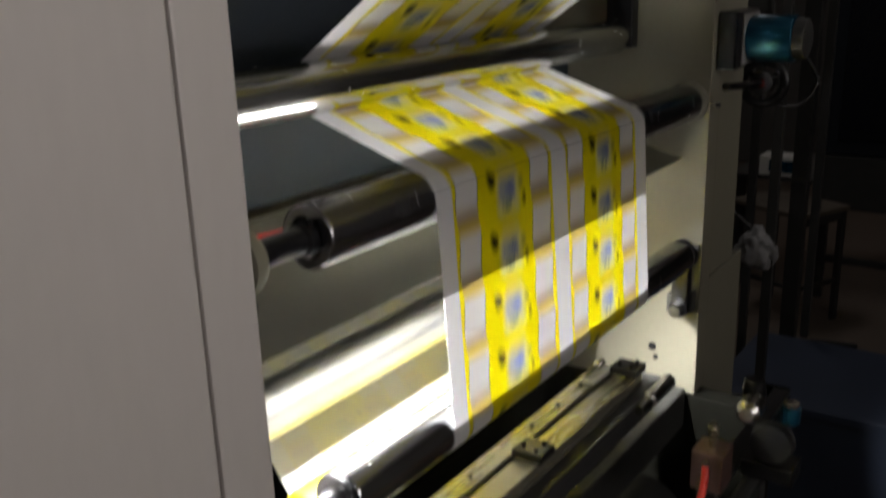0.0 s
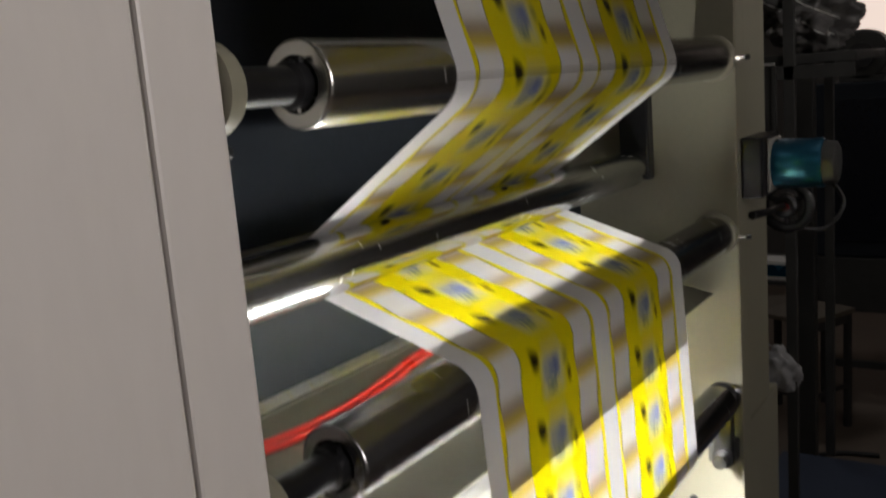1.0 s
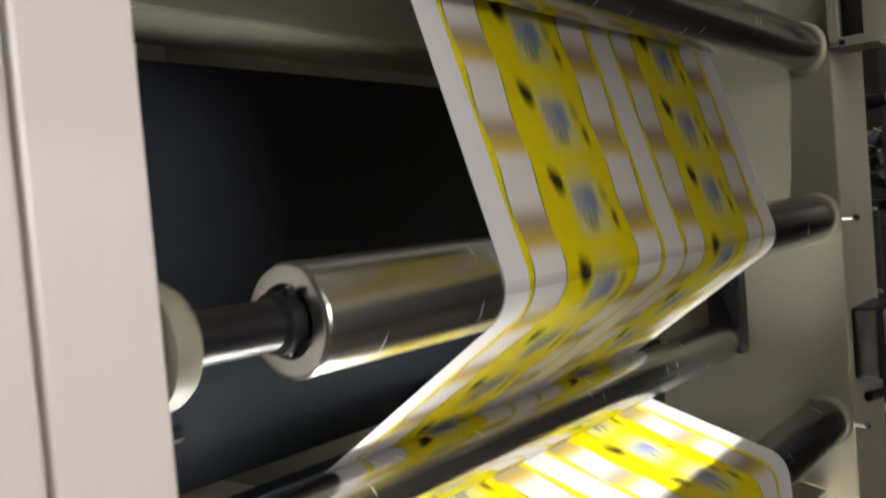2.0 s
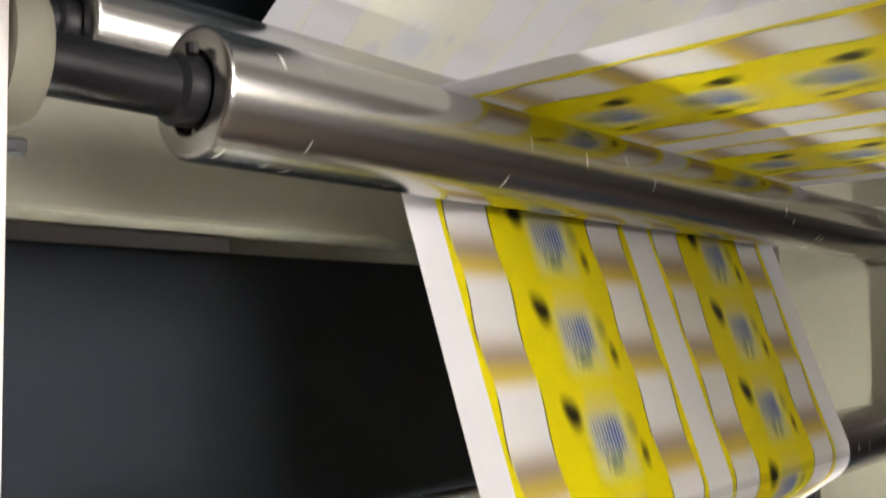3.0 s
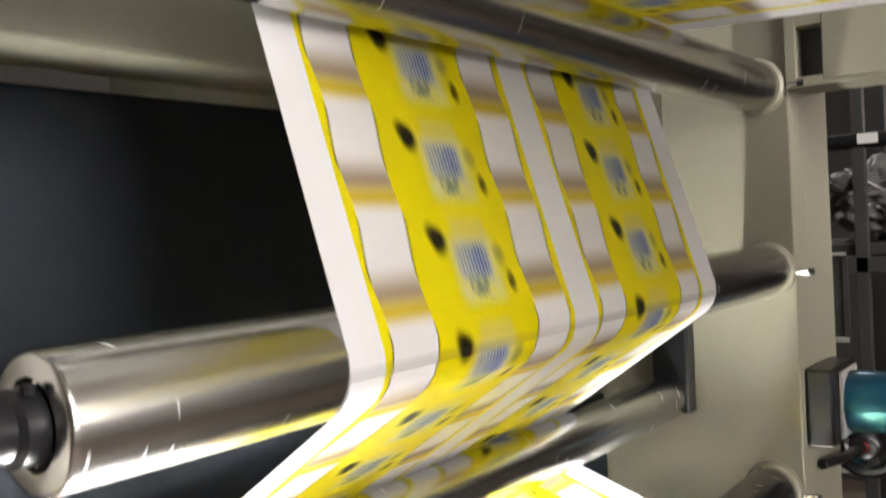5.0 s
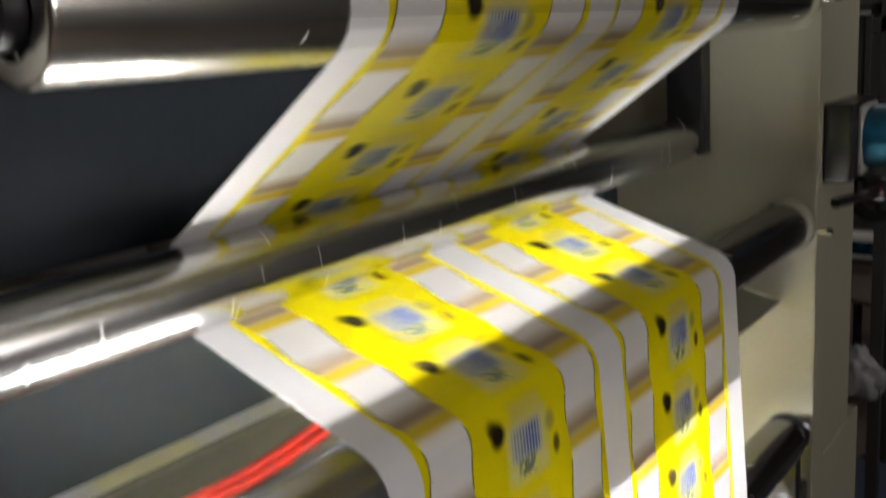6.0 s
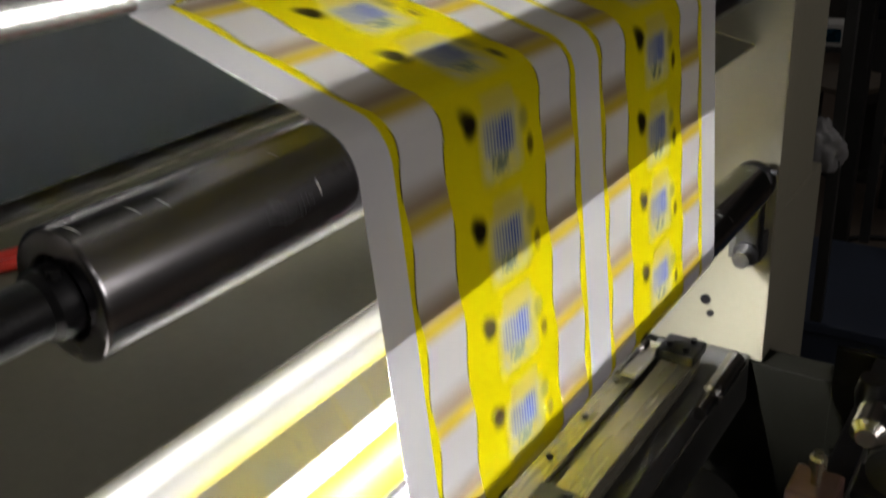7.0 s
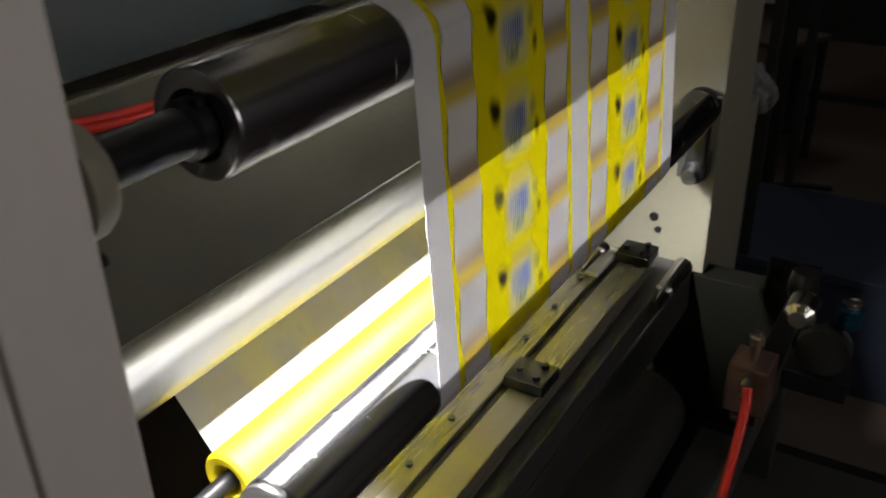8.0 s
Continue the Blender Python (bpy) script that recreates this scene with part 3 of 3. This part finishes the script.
# top box beside the top roller
jb = thing("cover_box", "cream steel box beam with a dark slot on the side frame", "cover")
part("beam", box(-0.012, 0.075, -0.75, -0.089, 1.612, 1.74, 0.002), CREAM, jb)
part("slot_sill", box(-0.012, 0.075, -0.0889, -0.0540, 1.612, 1.620), CREAM, jb)
part("slot_head", box(-0.012, 0.075, -0.0889, -0.0540, 1.690, 1.74), CREAM, jb)
part("end_block", box(-0.012, 0.075, -0.0539, -0.0395, 1.612, 1.74, 0.001), CREAM, jb)
part("lip", box(-0.0135, 0.078, -0.75, -0.0395, 1.606, 1.6118, 0.001), CREAM, jb)
part("slot_back", box(0.020, 0.030, -0.0888, -0.0541, 1.6201, 1.6899), IRON, jb, "dark back of the slot")

nb = thing("cover_box", "cream steel cover box over the near side frame", "cover")
part("box", box(-1.60, -1.19, -0.30, -0.0265, 1.645, 1.80, 0.006), CREAM, nb)
gm = thing("gear_motor", "pale grey round gear motor with black cables", "motor")
axis = Matrix.Translation((-0.058, -0.110, 2.058)) @ Matrix.Rotation(radians(-90), 4, "Z") @ Matrix.Rotation(radians(32), 4, "Y")
hard(part("body", lathe([(-0.18, 0.048), (-0.178, 0.052), (-0.016, 0.053), (-0.006, 0.049), (0.0, 0.040)], 40), ZINC, gm, m=axis))
tab = lathe([(-0.006, 0.026), (-0.005, 0.027), (-0.001, 0.027), (0.0, 0.026)], 28)
part("flange", box(-0.006, 0.0, -0.027, 0.027, 0.0, 0.075, 0.001, tab), CREAM, gm, m=pose(-0.020, -0.118, 1.985))
hard(part("hole", lathe([(-0.0075, 0.004), (-0.0062, 0.0045)], 14), BLACK, gm, m=pose(-0.020, -0.119, 1.980)))
part("arm", box(-0.0195, 0.0, -0.140, -0.040, 2.015, 2.065, 0.003), IRON, gm)
part("cable", tube([(-0.05, -0.150, 2.055), (-0.05, -0.20, 2.045), (-0.02, -0.27, 2.01), (0.04, -0.38, 1.96), (0.07, -0.48, 1.90), (0.07, -0.52, 1.745)], 0.0105), RUBBER, gm)
part("thin_cable", tube([(-0.05, -0.150, 2.035), (-0.03, -0.175, 2.01), (-0.01, -0.195, 1.96), (0.01, -0.20, 1.85), (0.02, -0.20, 1.7405)], 0.006), RUBBER, gm)

# ---- hall ----
floor = structure("floor", box(-5, 7, -5, 6, FLOOR - 0.1, FLOOR), CONCRETE, "stained brown concrete workshop floor", "floor")
structure("wall_east", box(6.5, 6.7, -3.75, 6, FLOOR, 3.3), WALL, "dim grey plaster wall", "wall")
structure("wall_west", box(-5.0, -4.8, -3.75, 6, FLOOR, 3.3), WALL, "dim grey plaster wall", "wall")
structure("wall_north", box(-4.8, 6.5, 5.8, 6.0, FLOOR, 3.3), WALL, "dim grey plaster wall", "wall")
# south wall, with an opening left for the added window
b = box(-4.8, -2.45, -3.75, -3.55, FLOOR, 3.3)
box(-0.05, 6.5, -3.75, -3.55, FLOOR, 3.3, 0, b)
box(-2.45, -0.05, -3.75, -3.55, FLOOR, 1.35, 0, b)
box(-2.45, -0.05, -3.75, -3.55, 2.55, 3.3, 0, b)
structure("wall_south", b, WALL, "dim grey plaster wall", "wall")
structure("ceiling", box(-5, 6.7, -5, 6, 3.3, 3.4), CEIL, "dusty pale workshop ceiling", "ceiling")
# fittings for the unseen tubes, the third one added for the background
for lx, ly in ((-1.7, -2.3), (-0.3, -0.75), (2.3, 1.1)):
    cl = thing("ceiling_light", "unseen long white ceiling light fitting", "lamp", pose(lx, ly, 3.06), group="ceiling lights")
    part("housing", box(-0.64, 0.64, -0.08, 0.08, 0.035, 0.10, 0.005), WHITEPL, cl)
    part("diffuser", box(-0.6, 0.6, -0.06, 0.06, 0.028, 0.034), TUBE, cl)
    part("rod", box(-0.01, 0.01, -0.01, 0.01, 0.101, 0.239), WHITEPL, cl)

step = thing("platform", "low blue painted steel walkway platform", "platform", kind="structure")
part("deck", box(0.98, 1.55, -1.2, 0.245, -0.072, -0.042, 0.004), PLATFORM, step)
part("skirt", box(0.99, 1.54, -1.19, 0.235, FLOOR, -0.073, 0.002), PLATFORM, step)

table = thing("work_table", "small old metal work table with a worn wooden top", "table", pose(2.541, 0.353, FLOOR, 0, 0, -26.5))
for k in range(3):
    part("plank", box(0.0, 0.343, 0.003 + 0.151 * k, 0.150 + 0.151 * k, 0.565, 0.589 - 0.001 * k, 0.003), WOOD, table)
for sx in (0.012, 0.303):
    for sy in (0.012, 0.415):
        part("leg", box(sx, sx + 0.028, sy, sy + 0.028, 0.0, 0.564, 0.002), IRON, table)
part("rail", box(0.041, 0.302, 0.015, 0.025, 0.20, 0.222, 0.001), IRON, table)
part("side_rail", box(0.013, 0.023, 0.041, 0.414, 0.20, 0.222, 0.001), IRON, table)
part("apron", box(0.041, 0.302, 0.015, 0.025, 0.52, 0.563, 0.001), IRON, table)
cab = thing("control_cabinet", "large dark control cabinet on a steel stand", "cabinet", pose(3.1, 0.0, FLOOR))
part("body", box(0, 0.7, -1.3, 0.42, 0.78, 1.63, 0.01), NAVY, cab)
part("window", box(-0.008, -0.001, -1.2, 0.34, 0.86, 1.55, 0.003), SCREEN, cab, "dark smoked door panel")
part("stand", box(0.0, 0.68, -1.28, 0.42, 0.50, 0.775, 0.005), IRON, cab)
part("ledge", box(-0.10, 0.60, 0.425, 0.85, 0.640, 0.662, 0.003), IRON, cab)
for sy in (-1.27, -0.5, 0.36, 0.79):
    part("leg", box(0.02, 0.07, sy, sy + 0.05, 0, 0.498 if sy < 0.5 else 0.639, 0.002), IRON, cab)
part("stretcher", box(0.03, 0.06, -1.21, 0.355, 0.20, 0.235, 0.002), IRON, cab)
crate = thing("supply_box", "small white box with a blue label", "box", pose(3.08, 0.60, FLOOR + 0.6625))
part("body", box(-0.06, 0.08, -0.10, 0.10, 0, 0.10, 0.004), WHITEPL, crate)
part("label", box(-0.0625, -0.0605, -0.07, 0.05, 0.02, 0.08), BLUE, crate, "blue printed label")
blower = thing("blower", "dark round blower standing on the cabinet", "blower", pose(3.22, 0.22, FLOOR + 1.630))
hard(part("housing", lathe([(-0.10, 0.060), (-0.10, 0.110), (-0.09, 0.120), (0.10, 0.120), (0.10, 0.06)], 32), IRON, blower, m=pose(0, 0, 0.125)))
hard(part("inlet", lathe([(-0.125, 0.030), (-0.125, 0.058), (-0.099, 0.0595)], 28), RUBBER, blower, m=pose(0, 0, 0.125)))
part("base", box(-0.10, 0.10, -0.10, 0.10, 0.0005, 0.03, 0.003), IRON, blower)
part("outlet", box(-0.06, 0.06, 0.10, 0.22, 0.10, 0.20, 0.006), IRON, blower)
# unseen window, added to go with the front fill
w2 = thing("fill_window", "unseen bright window added behind the camera for fill light", "window", kind="structure")
part("pane", box(-2.45, -0.05, -3.70, -3.69, 1.35, 2.55), DAYLIGHT, w2)
for x in (-2.45, -1.67, -0.87, -0.09):
    part("frame", box(x, x + 0.04, -3.68, -3.64, 1.35, 2.55, 0.002), IRON, w2)
win = thing("window_1", "small bright workshop window", "window", kind="structure")
part("pane", box(6.47, 6.49, -0.95, 0.90, 1.47, 2.6), DAYLIGHT, win)
for y in (-0.98, -0.36, 0.25, 0.87):
    part("frame", box(6.44, 6.468, y, y + 0.05, 1.43, 2.65, 0.002), IRON, win)
for z in (1.42, 1.98, 2.58):
    part("glazing_bar", box(6.445, 6.466, -0.929, 0.869, z, z + 0.045, 0.002), IRON, win)
bag = thing("film_bundle", "crumpled grey plastic film bundle tied with thin white straps", "bag", pose(1.285, 0.09, 1.462))


def crumple(d, sx, sy, sz):
    """A point of the creased skin of a bundle in direction d."""
    n = noise.noise(d * 1.9) * 0.30
    crease = 0.20 * (1 - 2.2 * abs(noise.noise(d * 3.1 + Vector((3, 1, 7))))) + 0.10 * (1 - 2.5 * abs(noise.noise(Vector((d.x * 5, d.y * 5, d.z * 11)))))
    p = Vector((d.x * sx, d.y * sy, d.z * sz)) * (0.80 + n + crease)
    p.z = max(p.z, -sz)
    return p


b = bmesh.new()
bmesh.ops.create_icosphere(b, subdivisions=5, radius=1)
for v in b.verts:
    v.co = crumple(v.co.copy(), 0.20, 0.135, 0.111)
for f in b.faces:
    f.smooth = True
part("body", b, SACK, bag)
for k, tip in enumerate((0.35, -0.15)):
    arc = [Vector((-math.cos(a), math.sin(a) * 0.8, tip + math.sin(a) * 0.6)).normalized() for a in np.linspace(-1.1, 1.1, 15)]
    part("strap", tube([crumple(d, 0.20, 0.135, 0.111) * 1.015 for d in arc], 0.0022, 6), WHITEPL, bag, "thin white plastic strap")
rack = thing("storage_rack", "open dark angle steel rack with a dark shelf", "rack", pose(1.285, -0.06, FLOOR))
part("shelf", box(-0.27, 0.27, -0.02, 0.36, 1.748, 1.7755, 0.003), IRON, rack)
hard(part("tube", lathe([(-0.05, 0.014), (-0.05, 0.019), (0.361, 0.019), (0.361, 0.014)], 20), BLACK, rack, "black steel tube", pose(-0.288, 0, 2.02, 0, 0, 90)))
part("tag", box(-0.3095, -0.3075, 0.10, 0.145, 2.012, 2.036), WHITEPL, rack, "white paper tag")
for sx in (-0.30, 0.272):
    for sy in (0.133, 0.362):
        part("post", box(sx, sx + 0.028, sy, sy + 0.028, 0.384 if sy < 0.2 else 0.0, 2.2, 0.002), IRON, rack)
part("brace", box(-0.30, -0.294, -0.02, 0.36, 1.708, 1.745, 0.001), IRON, rack)
frame_ob = thing("leaning_frame", "pale sheet metal frame leaning on the rack", "frame", pose(0.975, 0.175, 1.230))
part("panel", box(0.0, 0.004, -0.045, 0.045, -0.10, 0.095, 0.001), IRON, frame_ob)
part("bottom_rim", box(-0.006, 0.0035, -0.055, 0.048, -0.112, -0.1005, 0.001), ZINC, frame_ob)
part("side_rim", box(-0.006, 0.0035, -0.058, -0.0455, -0.100, 0.095, 0.001), IRON, frame_ob)
part("top_rim", box(-0.006, 0.0035, -0.055, 0.048, 0.0955, 0.103, 0.001), ZINC, frame_ob)
part("hook", tube([(0.002, 0.0, 0.103), (0.010, 0.0, 0.11), (0.0135, 0.0, 0.09)], 0.002, 6), IRON, frame_ob)
pouch = thing("plastic_bag", "small white crumpled plastic bag hanging on the rack", "bag", pose(0.99, 0.125, 0.455))
b = bmesh.new()
bmesh.ops.create_icosphere(b, subdivisions=4, radius=1)
for v in b.verts:
    v.co = crumple(v.co.copy(), 0.035, 0.060 * (1.0 - 0.35 * v.co.z), 0.068)
for f in b.faces:
    f.smooth = True
part("body", b, POLY, pouch)
part("cord", tube([(0, 0, 0.050), (0.0, 0.08, 0.11), (-0.003, 0.178, 0.20)], 0.002, 6), POLY, pouch)
stand = thing("steel_post", "dark steel post behind the side frame", "post")
part("upright", box(1.9, 1.96, 0.20, 0.26, FLOOR, 1.9, 0.004), IRON, stand)
for k in range(3):
    pts = [(1.2 + 0.3 * math.cos(a + k), 0.05 + 0.28 * math.sin(a * 1.3 + k), FLOOR + 0.012) for a in np.linspace(0, 2.6, 7)]
    cb = thing("floor_cable", "black cable lying on the floor", "cable", group="floor cables")
    part("run", tube([(p[0] + 1.0, p[1] + 0.1 * k, p[2]) for p in pts], 0.011), RUBBER, cb)


# ---- the film web: stiff strips that run over the rollers ----
WAY = [(A, R, -1), (B, R, 1), (D, R_LOW, -1), (C, R, 1), (E, R_LOW, 1), (G, R_LOW, 1), ((0.52, 0.86), R, -1)]
START, FINISH = (-6.0, 1.40), (6.3, 0.90)


def web_path():
    """Straight runs and arcs in the y-z plane, as (length, kind, data)."""
    stops = [(START, 0.0, 0)] + [(c, r + 0.0006, s) for c, r, s in WAY] + [(FINISH, 0.0, 0)]
    lines = []
    for (c1, r1, s1), (c2, r2, s2) in zip(stops, stops[1:]):
        dy, dz = c2[0] - c1[0], c2[1] - c1[1]
        th = math.atan2(dz, dy) - math.asin((r2 * s2 - r1 * s1) / math.hypot(dy, dz))
        n = (-math.sin(th), math.cos(th))
        p = (c1[0] - s1 * r1 * n[0], c1[1] - s1 * r1 * n[1])
        q = (c2[0] - s2 * r2 * n[0], c2[1] - s2 * r2 * n[1])
        lines.append((p, q, th))
    segs = []
    for k, (p, q, th) in enumerate(lines):
        segs.append((math.dist(p, q), "run", (p, th)))
        if k < len(lines) - 1:
            c, r, s = stops[k + 1]
            turn = (lines[k + 1][2] - th) % (2 * math.pi)
            if s < 0:
                turn = (-turn) % (2 * math.pi)
            segs.append((turn * r, "arc", (c, r, s, th)))
    return segs


SEGS = web_path()


def web_pose(d):
    """Centre and heading of a strip at d metres along the path."""
    for k, (length, kind, data) in enumerate(SEGS):
        if d <= length or k == len(SEGS) - 1:
            break
        d -= length
    if kind == "run":
        p, th = data
        return p[0] + d * math.cos(th), p[1] + d * math.sin(th), th, "run"
    c, r, s, th = data
    th = th + s * d / r
    return c[0] + s * r * math.sin(th), c[1] - s * r * math.cos(th), th, "arc"


STOPS_AT = np.cumsum([0] + [sg[0] for sg in SEGS])
RUN_C_E = STOPS_AT[8]              # where the film leaves the middle roller
# a printed spot passes z = 0.9575 at every half second
y0, z0, th0, _ = web_pose(RUN_C_E + 1e-6)
SPOT_AT = RUN_C_E + (z0 - 0.9575)
FIRST = 0.02
COUNT = int((STOPS_AT[12] + 0.42 - FIRST) / STRIP)

web = thing("printed_film_web", "white film web with yellow printed label lanes running over rollers", "film web")


def strip_mesh(k):
    """One strip; k is its place in the repeat."""
    b = bmesh.new()
    lay = b.loops.layers.uv.new("UVMap")
    h = STRIP / 2
    w = 0.637      # the print's own width scale
    for side, zz in ((1, 0.00008), (0, -0.00008)):
        co = [(WEB_L, -h, zz), (WEB_R, -h, zz), (WEB_R, h, zz), (WEB_L, h, zz)]
        uv = [(0, k / 6), (w, k / 6), (w, (k + 1) / 6), (0, (k + 1) / 6)]
        if not side:
            co, uv = co[::-1], uv[::-1]
        f = b.faces.new([b.verts.new(p) for p in co])
        f.material_index = side
        for lp, q in zip(f.loops, uv):
            lp[lay].uv = q
    return mesh_of(b, "film_strip", [PRINT, REVERSE])


STRIP_MESHES = [strip_mesh(k) for k in range(6)]
STRIPS = []
for n in range(COUNT):
    ob = new("film_strip", STRIP_MESHES[n % 6])
    ob.parent = web
    STRIPS.append(ob)


# second film run over the rear top roller, reverse side down
rear = thing("white_film_web", "white film web with faint show-through rising over the press", "film web")
b = bmesh.new()
lay = b.loops.layers.uv.new("UVMap")
r2 = 0.0396
line = [(TOP[0] + r2 * math.cos(a), TOP[1] + r2 * math.sin(a)) for a in np.linspace(-0.4, math.atan2(-RISE[0], RISE[1]), 12)]
y1, z1 = line[-1]
line += [(y1 - k * PITCH * 0.838, z1 + k * PITCH * 0.545) for k in range(1, 13)]
dist = 0.0
for (ya, za), (yb, zb) in zip(line, line[1:]):
    nd = dist + math.hypot(yb - ya, zb - za)
    for off, mi in ((0.0, 1), (0.00016, 0)):
        vs = [b.verts.new((xx, yy, zz + off)) for xx, yy, zz in ((WEB_L, ya, za), (WEB_R, ya, za), (WEB_R, yb, zb), (WEB_L, yb, zb))]
        f = b.faces.new(vs)
        f.material_index = mi
        for lp, q in zip(f.loops, ((0, dist), (0.66, dist), (0.66, nd), (0, nd))):
            lp[lay].uv = (q[0], q[1] / PITCH)
    dist = nd
part("sheet", b, [REVERSE, REVERSE], rear)


def motions():
    # place of strip n's middle at the start; its printed phase counts against the travel
    shift = (SPOT_AT - FIRST) % PITCH
    for n, ob in enumerate(STRIPS):
        d0 = FIRST + shift - PITCH + (n + 0.5) * STRIP
        rows, last = [], None
        spots = [web_pose(max(d0 + SPEED * f / FPS, 0.0)) for f in range(241)]
        for f in range(241):
            y, z, th, kind = spots[f]
            d = d0 + SPEED * f / FPS
            if STOPS_AT[1] - 0.75 < d < STOPS_AT[12] + 0.75 or f in (0, 1, 239, 240):
                rows.append((f / FPS, Matrix.Translation((0, y, z)) @ Matrix.Rotation(th, 4, "X")))
        walk(ob, rows)
    for sh, r, sense in ROLLERS:
        step_deg = math.degrees(SPEED / r) * 0.0333333 * 2
        walk(sh, [(f / FPS, pose(0, 0, 0, sense * step_deg * f / 2, 0, 0)) for f in range(0, 241, 2)])


motions()
